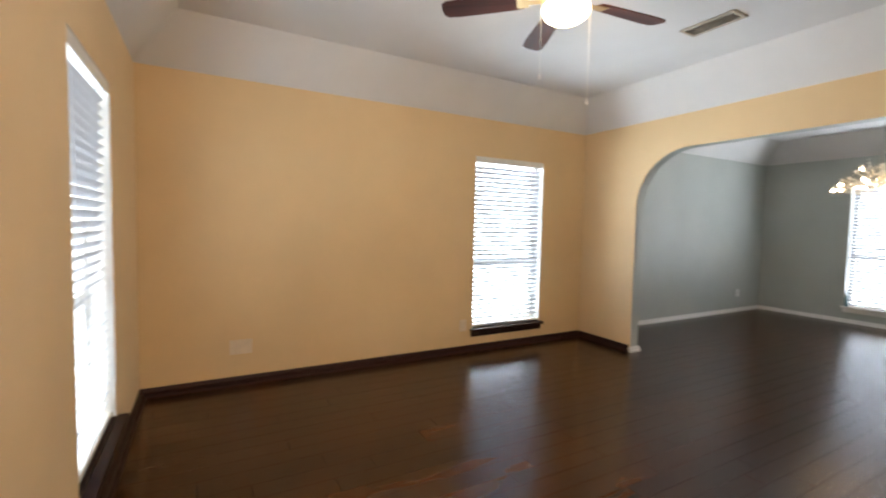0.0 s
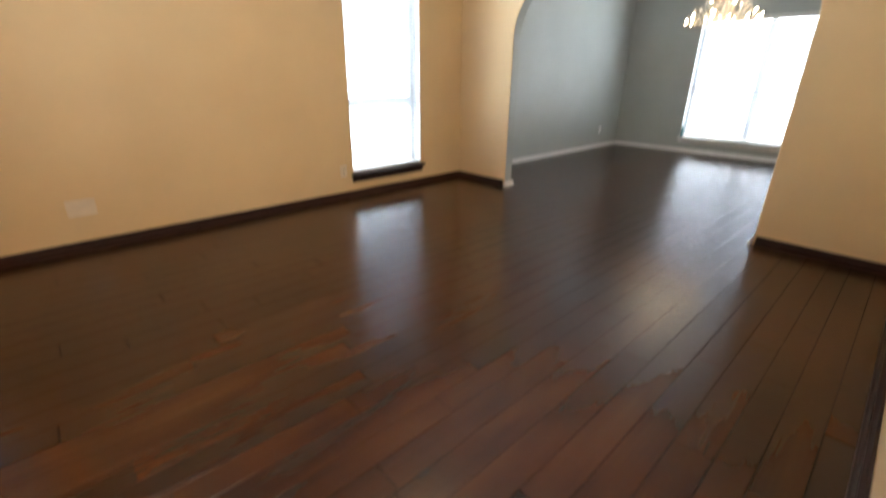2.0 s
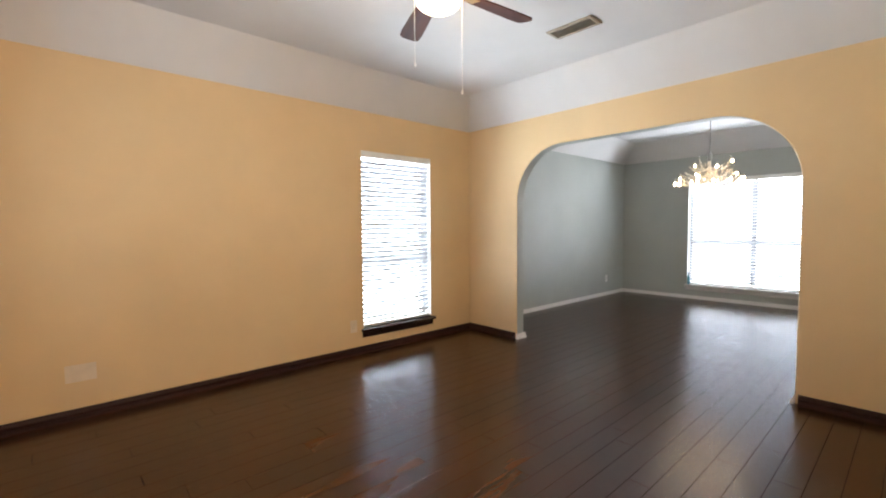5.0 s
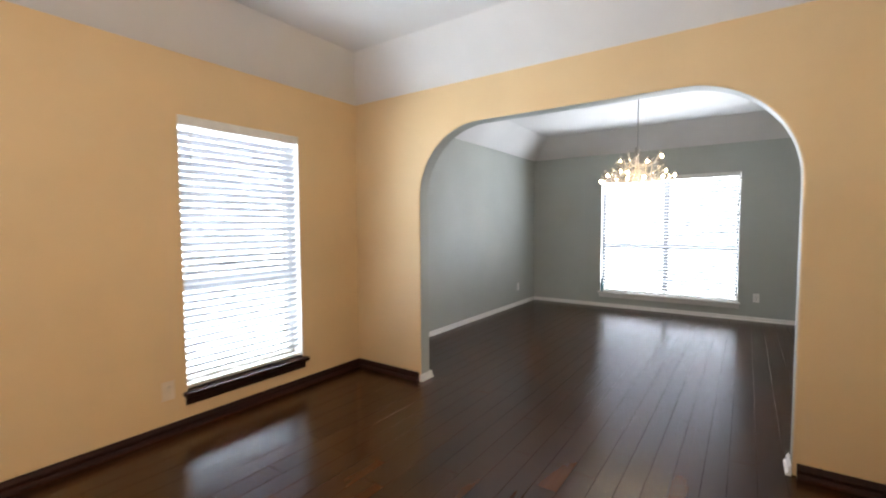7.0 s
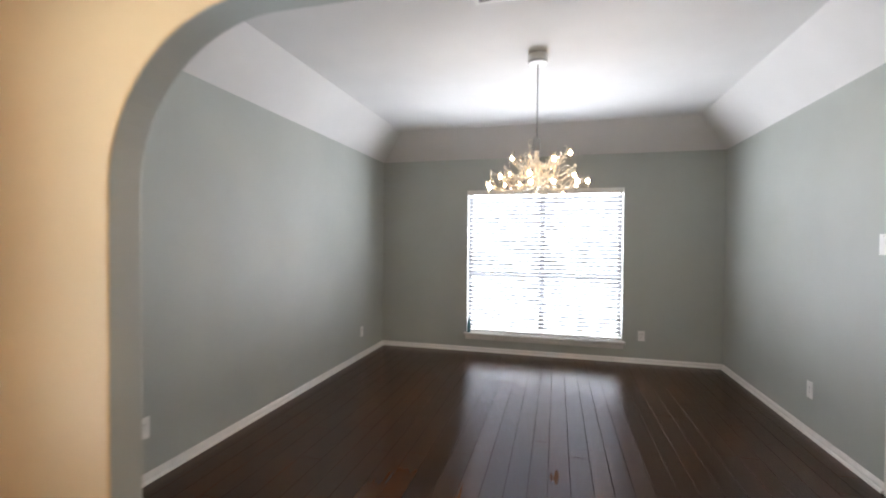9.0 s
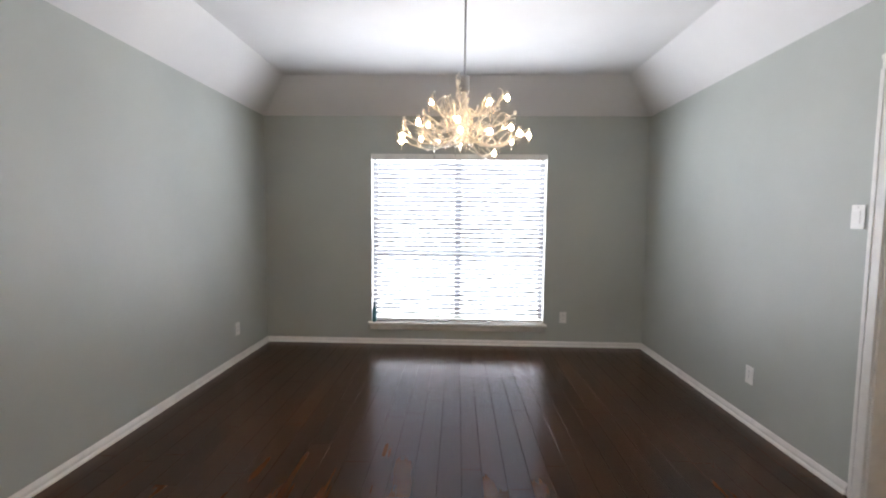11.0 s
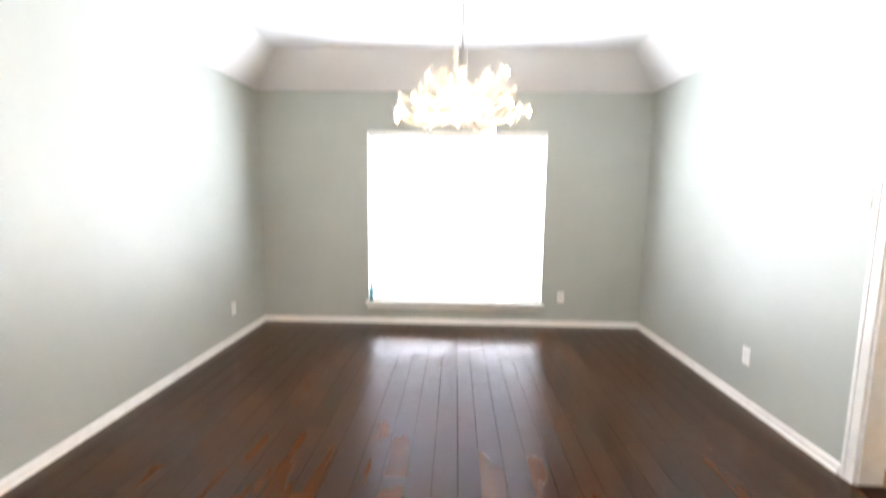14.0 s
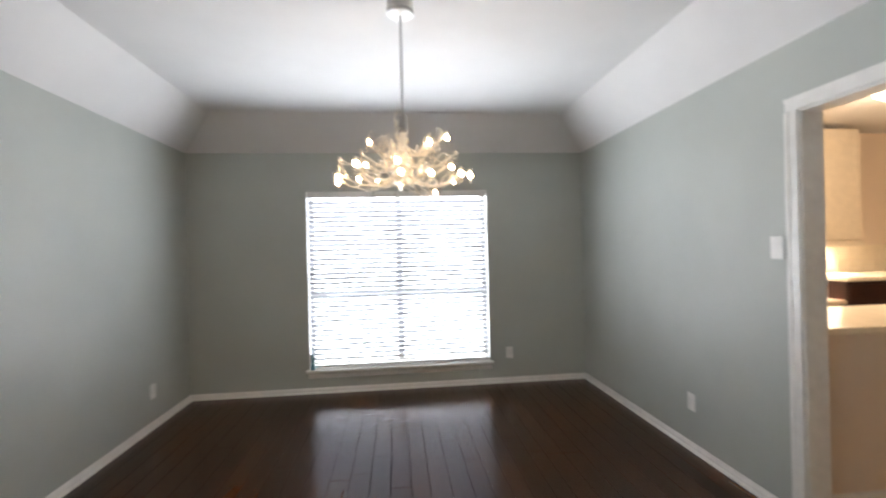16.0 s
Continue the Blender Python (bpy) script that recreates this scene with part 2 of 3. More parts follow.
def wall_y(name, x0, x1, y0, y1, hole, mats, label):
    bm = bmesh.new()
    if hole:
        h0, h1, s, t = hole
        for b in ((y0, 0, h0, ROOF), (h1, 0, y1, ROOF), (h0, t, h1, ROOF)) + (((h0, 0, h1, s),) if s > 0 else ()):
            box(x0, b[0], b[1], x1, b[2], b[3], bm=bm)
    else:
        box(x0, y0, 0, x1, y1, ROOF, bm=bm)
    return thing(name, bm, mats, label, "wall", kind="structure")


def two_sided(ob, axis, limit, second):
    """Give the faces on the far side of a limit the wall's second paint."""
    ob.data.materials.append(second)
    for p in ob.data.polygons:
        if p.center[axis] > limit:
            p.material_index = 1


wall_y("wall_living_west", -OUT, 0, SY, 0, W1, YELLOW, "tan yellow painted wall with one tall window")
wall_x("wall_living_south", SY - OUT, SY, -OUT, 6.6, W2, YELLOW, "tan yellow painted wall with a tall window")
wall_y("wall_living_east", EX, EX + 0.12, -3.10, 0, None, YELLOW, "tan yellow painted wall beside the entry")
wall_y("wall_foyer_east", 6.4, 6.6, SY, 0, None, YELLOW, "plain tan wall of the entry hall")
wall_x("wall_foyer_north", -3.10, -2.98, EX + 0.12, 6.4, None, YELLOW, "plain tan wall of the entry hall")
wall_y("wall_dining_west", DW - OUT, DW, AT, DN, None, SAGE, "sage green painted wall")
wall_x("wall_dining_north", DN, DN + OUT, DW - OUT, 7.7, W3, SAGE, "sage green painted wall with a wide window")
ob = wall_y("wall_dining_east", DE, DE + 0.115, AT, DN, (DOOR[0], DOOR[1], 0, DOOR[2]), SAGE, "sage green painted wall with a cased doorway")
two_sided(ob, 0, DE + 0.11, KWALL)
wall_y("wall_kitchen_east", 7.5, 7.7, AT, DN, None, KWALL, "plain tan kitchen wall")

# the arch wall: one outline with rounded upper corners, pushed through its thickness
bm = bmesh.new()
arc = [(AL, 0)]
for i in range(25):
    a = math.pi - math.pi / 2 * i / 24
    arc.append((AL + ARAD + ARAD * math.cos(a), ATOP - ARAD + ARAD * math.sin(a)))
for i in range(25):
    a = math.pi / 2 - math.pi / 2 * i / 24
    arc.append((AR - ARAD + ARAD * math.cos(a), ATOP - ARAD + ARAD * math.sin(a)))
arc.append((AR, 0))
line = [(DW - OUT, 0)] + arc + [(7.7, 0), (7.7, ROOF), (DW - OUT, ROOF)]
f = bm.faces.new([bm.verts.new((x, 0, z)) for x, z in line])
res = bmesh.ops.extrude_face_region(bm, geom=[f])
bmesh.ops.translate(bm, vec=(0, AT, 0), verts=[g for g in res["geom"] if isinstance(g, bmesh.types.BMVert)])
lip = [e for e in bm.edges if all(AL - 0.01 < v.co.x < AR + 0.01 and v.co.z < ATOP + 0.01 for v in e.verts) and abs(e.verts[0].co.y - e.verts[1].co.y) < 1e-4 and not (e.verts[0].co.z == 0 and e.verts[1].co.z == 0)]
bmesh.ops.bevel(bm, geom=lip, offset=0.012, segments=3, affect="EDGES", profile=0.5)
arch_wall = thing("wall_arch", bm, [YELLOW, SAGE], "wall with a wide round-cornered archway, tan on one face and sage on the other", "wall", kind="structure")
for p in arch_wall.data.polygons:
    if p.center.y > 0.006:
        p.material_index = 1


def tray(name, x0, y0, x1, y1, ix, iy, top, label):
    """A tray ceiling: a flat field and four sloping sides, as a shell with depth."""
    bm = bmesh.new()
    lo = [bm.verts.new(v) for v in ((x0, y0, H), (x1, y0, H), (x1, y1, H), (x0, y1, H))]
    hi = [bm.verts.new(v) for v in ((x0 + ix, y0 + iy, top), (x1 - ix, y0 + iy, top), (x1 - ix, y1 - iy, top), (x0 + ix, y1 - iy, top))]
    up = [bm.verts.new((v.co.x, v.co.y, ROOF - 0.002)) for v in lo]
    for i in range(4):
        j = (i + 1) % 4
        bm.faces.new((lo[i], lo[j], hi[j], hi[i]))
        bm.faces.new((lo[i], up[i], up[j], lo[j]))
    bm.faces.new(hi), bm.faces.new(up)
    return thing(name, bm, CEIL, label, "ceiling", kind="structure")


tray("ceiling_living", 0, SY, EX, 0, 0.29, 0.29, TOP, "white textured tray ceiling with sloped edges")
tray("ceiling_dining", DW, AT, DE, DN, 0.345, 0.30, TOP, "white textured tray ceiling with sloped edges")
thing("ceiling_kitchen", box(DE + 0.115, AT, 2.5, 7.5, DN, 2.6), CEIL, "plain white kitchen ceiling", "ceiling", kind="structure")
thing("ceiling_foyer", box(EX + 0.12, SY, 2.5, 6.4, -3.10, 2.6), CEIL, "plain white entry ceiling", "ceiling", kind="structure")
thing("roof", box(-0.6, -5.0, ROOF, 8.0, 4.9, ROOF + 0.1), BRICK, "flat roof slab over the rooms", "roof", kind="structure")
floor = thing("floor", box(-0.4, SY - OUT, -0.12, 6.6, DN + OUT, -0.012), SUBFLOOR, "dark hand-scraped wooden plank floor", "floor", kind="structure")
kfloor = thing("floor_kitchen", box(DE + 0.06, AT, -0.011, 7.5, DN, -0.004), GROUT, "tan tiled kitchen floor", "floor", kind="structure")
bm = bmesh.new()
bmesh.ops.create_grid(bm, x_segments=8, y_segments=8, size=600)
bmesh.ops.translate(bm, vec=(0, 0, -0.14), verts=bm.verts)
thing("ground", bm, GRASS, "lawn around the house", "ground", kind="structure")

# baseboards
BB = [(0, 0), (0.014, 0), (0.014, 0.036), (0.010, 0.045), (0.006, 0.054), (0, 0.056)]
SHOE = [(0.014, 0), (0.026, 0), (0.025, 0.008), (0.020, 0.015), (0.014, 0.018)]


def skirting(name, runs, mat, label):
    bm = bmesh.new()
    for a, b in runs:
        k = 1.5 if mat == DARKTRIM else 1.0
        extrude_profile([(o * k, u * (0.5 + k / 2)) for o, u in BB], (*a, 0), (*b, 0), bm)
        extrude_profile([(o * k, u * k) for o, u in SHOE], (*a, 0), (*b, 0), bm)
    return thing(name, bm, mat, label, "baseboard", kind="structure")


e = 0.002
skirting("baseboard_living_west", [((e, SY), (e, 0))], DARKTRIM, "dark stained baseboard")
skirting("baseboard_living_south", [((6.4, SY + e), (0, SY + e))], DARKTRIM, "dark stained baseboard")
skirting("baseboard_arch", [((0, -e), (AL - 0.02, -e)), ((AR + 0.02, -e), (EX, -e))], DARKTRIM, "dark stained baseboard")
skirting("baseboard_living_east", [((EX - e, 0), (EX - e, -3.10))], DARKTRIM, "dark stained baseboard")
skirting("baseboard_dining_west", [((DW + e, AT), (DW + e, DN))], WHITE, "white painted baseboard")
skirting("baseboard_dining_north", [((DW, DN - e), (DE, DN - e))], WHITE, "white painted baseboard")
skirting("baseboard_dining_east", [((DE - e, DN), (DE - e, DOOR[1] + 0.075)), ((DE - e, DOOR[0] - 0.075), (DE - e, AT))], WHITE, "white painted baseboard")
skirting("baseboard_dining_south", [((AL, AT + e), (DW, AT + e)), ((DE, AT + e), (AR, AT + e))], WHITE, "white painted baseboard")
# white base returns inside the arch
skirting("baseboard_arch_jamb", [((AL + e, -0.02), (AL + e, AT + 0.02))], WHITE, "white painted base return in the archway")
skirting("baseboard_arch_jamb", [((AR - e, AT + 0.02), (AR - e, -0.02))], WHITE, "white painted base return in the archway")

# ---- windows ----


def window(name, place, w, z0, z1, rail, mull, sill_mat, sill_label, label):
    """A double-hung window in local axes: x along the wall, y outwards, z up; origin at the floor, mid-opening, on the inner wall face."""
    win = base_at(name, place, label, "window", kind="structure")
    a, b = -w / 2, w / 2
    o, fw = 0.115, 0.045
    mid = z0 + (z1 - z0) * rail
    fr = bmesh.new()
    for q in ((a, z0, a + fw, z1), (b - fw, z0, b, z1), (a + fw, z0, b - fw, z0 + fw), (a + fw, z1 - fw, b - fw, z1)):
        box(q[0], o, q[1], q[2], o + 0.07, q[3], 0.003, fr)
    part("window_frame", fr, WHITE, win)
    ln = bmesh.new()
    for q in ((a, z0 + 0.003, a + 0.004, z1), (b - 0.004, z0 + 0.003, b, z1), (a + 0.004, z1 - 0.004, b - 0.004, z1)):
        box(q[0], 0.001, q[1], q[2], o, q[3], bm=ln)
    part("reveal_lining", ln, WHITE, win)
    cols = [(a + fw, b - fw)] if not mull else [(a + fw, -0.035), (0.035, b - fw)]
    if mull:
        part("mullion", box(-0.035, o, z0 + fw, 0.035, o + 0.07, z1 - fw, 0.003), WHITE, win)
    for c0, c1 in cols:
        part("meeting_rail", box(c0, o + 0.005, mid - 0.03, c1, o + 0.06, mid + 0.03, 0.003), WHITE, win)
        for s0, s1, dy in ((z0 + fw, mid - 0.03, 0.015), (mid + 0.03, z1 - fw, 0.035)):
            pane = part("pane", box(c0, o + dy, s0, c1, o + dy + 0.006, s1), GLASS, win)
            pane.visible_shadow = False
    # stool and apron
    st = bmesh.new()
    box(a - 0.028, -0.055, z0 - 0.030, b + 0.028, 0.0, z0, 0.009, st, 3)
    box(a + 0.001, 0.0, z0 - 0.0295, b - 0.001, o, z0 + 0.002, 0.001, st)
    sill = part("window_sill", st, sill_mat, win, sill_label)
    ap = extrude_profile([(0, 0), (0.010, 0), (0.016, 0.02), (0.016, 0.045), (0.022, 0.058), (0, 0.058)], (a - 0.012, -0.001, z0 - 0.090), (b + 0.012, -0.001, z0 - 0.090))
    part("apron", ap, sill_mat, win, sill_label)
    return win


def blind(place, w, z0, z1, tilt, label, wand_side):
    """A wide-slat blind hung inside the opening; same axes as window()."""
    bl = base_at("window_blind", place, label, "blind", "window blinds")
    a, b, y = -w / 2 + 0.008, w / 2 - 0.008, 0.045
    hr = box(a, y - 0.028, z1 - 0.045, b, y + 0.028, z1 - 0.002, 0.004)
    part("headrail", hr, WHITE, bl)
    val = box(a, y - 0.040, z1 - 0.062, b, y - 0.030, z1 - 0.002, 0.003)
    part("valance", val, WHITE, bl, "flat white valance")
    pitch = 0.0485
    n = int((z1 - z0 - 0.13) / pitch)
    rnd = random.Random(int(w * 1000))
    sl = bmesh.new()
    # a slightly crowned slat
    prof = [(-0.025, 0), (-0.013, 0.0028), (0, 0.0038), (0.013, 0.0028), (0.025, 0), (0.013, 0.0004), (0, 0.0012), (-0.013, 0.0004)]
    ra = [sl.verts.new((a + 0.004, p, q)) for p, q in prof]
    rb = [sl.verts.new((b - 0.004, p, q)) for p, q in prof]
    for i in range(8):
        sl.faces.new((ra[i], ra[(i + 1) % 8], rb[(i + 1) % 8], rb[i]))
    sl.faces.new(ra), sl.faces.new(rb)
    first = None
    for i in range(n):
        m = pose(0, y, z1 - 0.112 - pitch * i, tilt + rnd.uniform(-0.7, 0.7), rnd.uniform(-0.12, 0.12), 0)
        if first is None:
            first = part("slat", sl, SLAT, bl, at=m, smooth=False)
        else:
            again(first, m)
    part("bottom_rail", box(a, y - 0.028, z0 + 0.012, b, y + 0.028, z0 + 0.034, 0.004), WHITE, bl)
    k = 2 if w < 1.2 else 4
    for i in range(k):
        x = a + 0.14 + (b - a - 0.28) * i / (k - 1)
        c = bmesh.new()
        for dy in (-0.0255, 0.0255):
            box(x - 0.0012, y + dy - 0.0008, z0 + 0.03, x + 0.0012, y + dy + 0.0008, z1 - 0.05, bm=c)
        part("ladder_cord", c, WHITE, bl)
    xw = (a + 0.07) if wand_side < 0 else (b - 0.07)
    part("tilt_wand", tube([(xw, y - 0.047, z1 - 0.07), (xw + 0.004, y - 0.048, z1 - 0.45), (xw + 0.002, y - 0.047, z1 - 0.80)], [0.004] * 3, 8), WHITE, bl)
    return bl


def in_wall(side):
    """Local window axes for a wall: y points outwards."""
    if side == "west":
        return pose(0, (W1[0] + W1[1]) / 2, 0, 0, 0, 90), W1
    if side == "south":
        return pose((W2[0] + W2[1]) / 2, SY, 0, 0, 0, 180), W2
    return pose((W3[0] + W3[1]) / 2, DN, 0), W3


for i, (side, tilt, wand, mull, smat, slab, lab) in enumerate((
        ("west", -44, -1, False, DARKTRIM, "dark stained wooden sill", "tall double-hung window with a dark stained sill"),
        ("south", -44, 1, False, DARKTRIM, "dark stained wooden sill", "tall double-hung window with a dark stained sill"),
        ("north", -47, -1, True, WHITE, "white painted sill", "wide paired window with a white painted sill"))):
    m, (p0, p1, z0, z1) = in_wall(side)
    window("window_%d" % (i + 1), m, p1 - p0, z0, z1, 0.405 if mull else 0.372, mull, smat, slab, lab)
    blind(m, p1 - p0, z0, z1, tilt, "white slatted blind lowered over the bright window, slats half tilted", wand)

# ---- kitchen doorway ----
dj = base_at("door_frame", pose(DE, (DOOR[0] + DOOR[1]) / 2, 0), "white painted casing round an open doorway", "door frame", kind="structure")
hw, hd = (DOOR[1] - DOOR[0]) / 2, DOOR[2]
for s in (-1, 1):
    part("jamb", box(-0.004, s * hw - 0.018 if s > 0 else s * hw, 0, 0.119, s * hw if s > 0 else s * hw + 0.018, hd, 0.002), WHITE, dj)
    c = bmesh.new()
    lo, hi = sorted((s * (hw - 0.006), s * (hw + 0.060)))
    box(-0.018, lo, 0, -0.0005, hi, hd - 0.006, 0.004, c, 2)
    lo, hi = sorted((s * (hw + 0.040), s * (hw + 0.062)))
    box(-0.023, lo, 0, -0.017, hi, hd - 0.006, 0.003, c, 2)
    part("casing", c, WHITE, dj)
part("jamb", box(-0.004, -hw + 0.018, hd - 0.018, 0.119, hw - 0.018, hd, 0.002), WHITE, dj)
c = box(-0.018, -hw - 0.060, hd - 0.006, -0.0005, hw + 0.060, hd + 0.060, 0.004, seg=2)
box(-0.023, -hw - 0.062, hd + 0.040, -0.017, hw + 0.062, hd + 0.062, 0.003, c, 2)
part("casing", c, WHITE, dj)
part("threshold", box(-0.01, -hw + 0.018, 0.0, 0.115, hw - 0.018, 0.008, 0.003), DARKTRIM, dj, "dark wooden threshold strip")

# ---- ceiling fan ----
FAN = (1.99, -2.273)
fan = base_at("ceiling_fan", pose(*FAN, TOP + 0.09), "ceiling fan with dark reddish wooden blades and a lit frosted bowl", "ceiling fan")
part("canopy", lathe([(0.001, -0.091), (0.07, -0.091), (0.075, -0.11), (0.06, -0.14), (0.02, -0.15), (0.001, -0.15)]), BRASS, fan, smooth=True)
part("downrod", lathe([(0.03, -0.145), (0.03, -0.16)], 12), BRASS, fan)
part("motor_housing", lathe([(0.03, -0.15), (0.09, -0.165), (0.12, -0.185), (0.125, -0.235), (0.10, -0.265), (0.05, -0.28)]), BRASS, fan, "antique brass motor housing", smooth=True)
part("light_fitter", lathe([(0.05, -0.275), (0.075, -0.282), (0.08, -0.302), (0.06, -0.310)]), BRASS, fan, smooth=True)
part("light_bowl", lathe([(0.085, -0.303), (0.125, -0.313), (0.13, -0.333), (0.115, -0.366), (0.08, -0.390), (0.035, -0.403), (0.005, -0.405)]), BOWL, fan, "glowing frosted glass bowl", smooth=True).visible_shadow = False
bl = bmesh.new()
outline = [(0.20, -0.045), (0.24, -0.055), (0.40, -0.064), (0.56, -0.070), (0.635, -0.066), (0.655, -0.045), (0.66, 0), (0.655, 0.045), (0.635, 0.066), (0.56, 0.070), (0.40, 0.064), (0.24, 0.055), (0.20, 0.045)]
f = bl.faces.new([bl.verts.new((x * 1.06, y, 0)) for x, y in outline])
r = bmesh.ops.extrude_face_region(bl, geom=[f])
bmesh.ops.translate(bl, vec=(0, 0, 0.007), verts=[g for g in r["geom"] if isinstance(g, bmesh.types.BMVert)])
ir = bmesh.new()
box(0.10, -0.018, -0.004, 0.24, 0.018, 0.000, 0.0015, ir)
box(0.20, -0.038, -0.005, 0.27, 0.038, -0.001, 0.0015, ir)
FB = None
for i in range(5):
    m = pose(0, 0, -0.270, 0, 0, 84 + 72 * i) @ pose(0, 0, 0, 11, 0, 0)
    if FB is None:
        FB = part("blade", bl, BLADE, fan, "dark reddish wooden blade", m)
        FI = part("blade_iron", ir, BRASS, fan, "", m)
    else:
        again(FB, m), again(FI, m)
for x, y, n in ((-0.072, -0.112, 0.395), (0.062, 0.118, 0.53)):
    ch = bmesh.new()
    tube([(x * 0.55, y * 0.55, -0.288), (x, y, -0.293), (x, y, -0.29 - n)], [0.0016] * 3, 6, ch)
    part("pull_chain", ch, GILT, fan)
    part("chain_knob", lathe([(0.002, 0.012), (0.006, 0.006), (0.007, -0.010), (0.002, -0.016)], 10, at=pose(x, y, -0.295 - n)), PLATE, fan)

# ---- ceiling vent ----
vent = base_at("ceiling_vent", pose(2.0, -0.93, TOP), "tan metal ceiling air register with slats", "vent")
vf = bmesh.new()
for q in ((-0.185, -0.085, 0.185, -0.060), (-0.185, 0.060, 0.185, 0.085), (-0.185, -0.060, -0.160, 0.060), (0.160, -0.060, 0.185, 0.060)):
    box(q[0], q[1], -0.012, q[2], q[3], -0.001, 0.003, vf)
part("frame", vf, VENTM, vent)
part("backing", box(-0.160, -0.060, -0.003, 0.160, 0.060, -0.001), BLACK, vent)
v0 = None
for i in range(9):
    m = pose(0, -0.050 + i * 0.0125, -0.007, 40, 0, 0)
    v0 = part("slat", box(-0.160, -0.006, -0.0007, 0.160, 0.006, 0.0007), VENTM, vent, at=m) if v0 is None else (again(v0, m), v0)[1]

dvent = base_at("ceiling_vent", pose(1.90, 1.28, TOP), "white metal ceiling register with dark louvred panels", "vent")
vf = bmesh.new()
for q in ((-0.20, -0.105, 0.20, -0.080), (-0.20, 0.080, 0.20, 0.105), (-0.20, -0.080, -0.175, 0.080), (0.175, -0.080, 0.20, 0.080), (-0.012, -0.080, 0.012, 0.080)):
    box(q[0], q[1], -0.012, q[2], q[3], -0.001, 0.003, vf)
part("frame", vf, WHITE, dvent)
part("backing", box(-0.175, -0.080, -0.003, 0.175, 0.080, -0.001), BLACK, dvent)
v1 = None
for s in (-0.0935, 0.0935):
    for i in range(9):
        m = pose(s, -0.066 + i * 0.0165, -0.008, 45, 0, 0)
        v1 = part("slat", box(-0.080, -0.006, -0.0007, 0.080, 0.006, 0.0007), WHITE, dvent, at=m) if v1 is None else (again(v1, m), v1)[1]

# ---- chandelier ----
ch = base_at("chandelier", pose(2.019, 2.17, TOP), "branching pale gilt chandelier with crystal drops and lit bulbs", "chandelier")
part("canopy", lathe([(0.001, -0.001), (0.070, -0.001), (0.072, -0.012), (0.072, -0.060), (0.066, -0.068), (0.001, -0.069)], 32), PLATE, ch, "white drum canopy", smooth=False)
part("canopy_rim", lathe([(0.0665, -0.0655), (0.0735, -0.0635), (0.0740, -0.058), (0.0735, -0.052), (0.0722, -0.052), (0.0722, -0.0605)], 32), NICKEL, ch, "dark nickel rim")
part("stem", tube([(0, 0, -0.06), (0, 0, -0.64)], [0.006, 0.006], 10), NICKEL, ch)
part("collar", lathe([(0.001, -0.61), (0.024, -0.61), (0.026, -0.62), (0.026, -0.69), (0.020, -0.70), (0.001, -0.70)], 20), NICKEL, ch, "nickel collar", smooth=False)
part("core", lathe([(0.001, -0.69), (0.016, -0.70), (0.020, -0.80), (0.030, -0.87), (0.018, -0.95), (0.006, -0.985), (0.001, -0.99)], 16), GILT, ch, smooth=True)
rnd = random.Random(5)
drop = lathe([(0.001, 0.0), (0.003, -0.006), (0.0042, -0.026), (0.0042, -0.046), (0.003, -0.060), (0.001, -0.064)], 6)
DROP = None
bulb = bmesh.new()
bmesh.ops.create_icosphere(bulb, subdivisions=2, radius=0.012)
bmesh.ops.scale(bulb, vec=(1, 1, 1.35), verts=bulb.verts)
BU = None
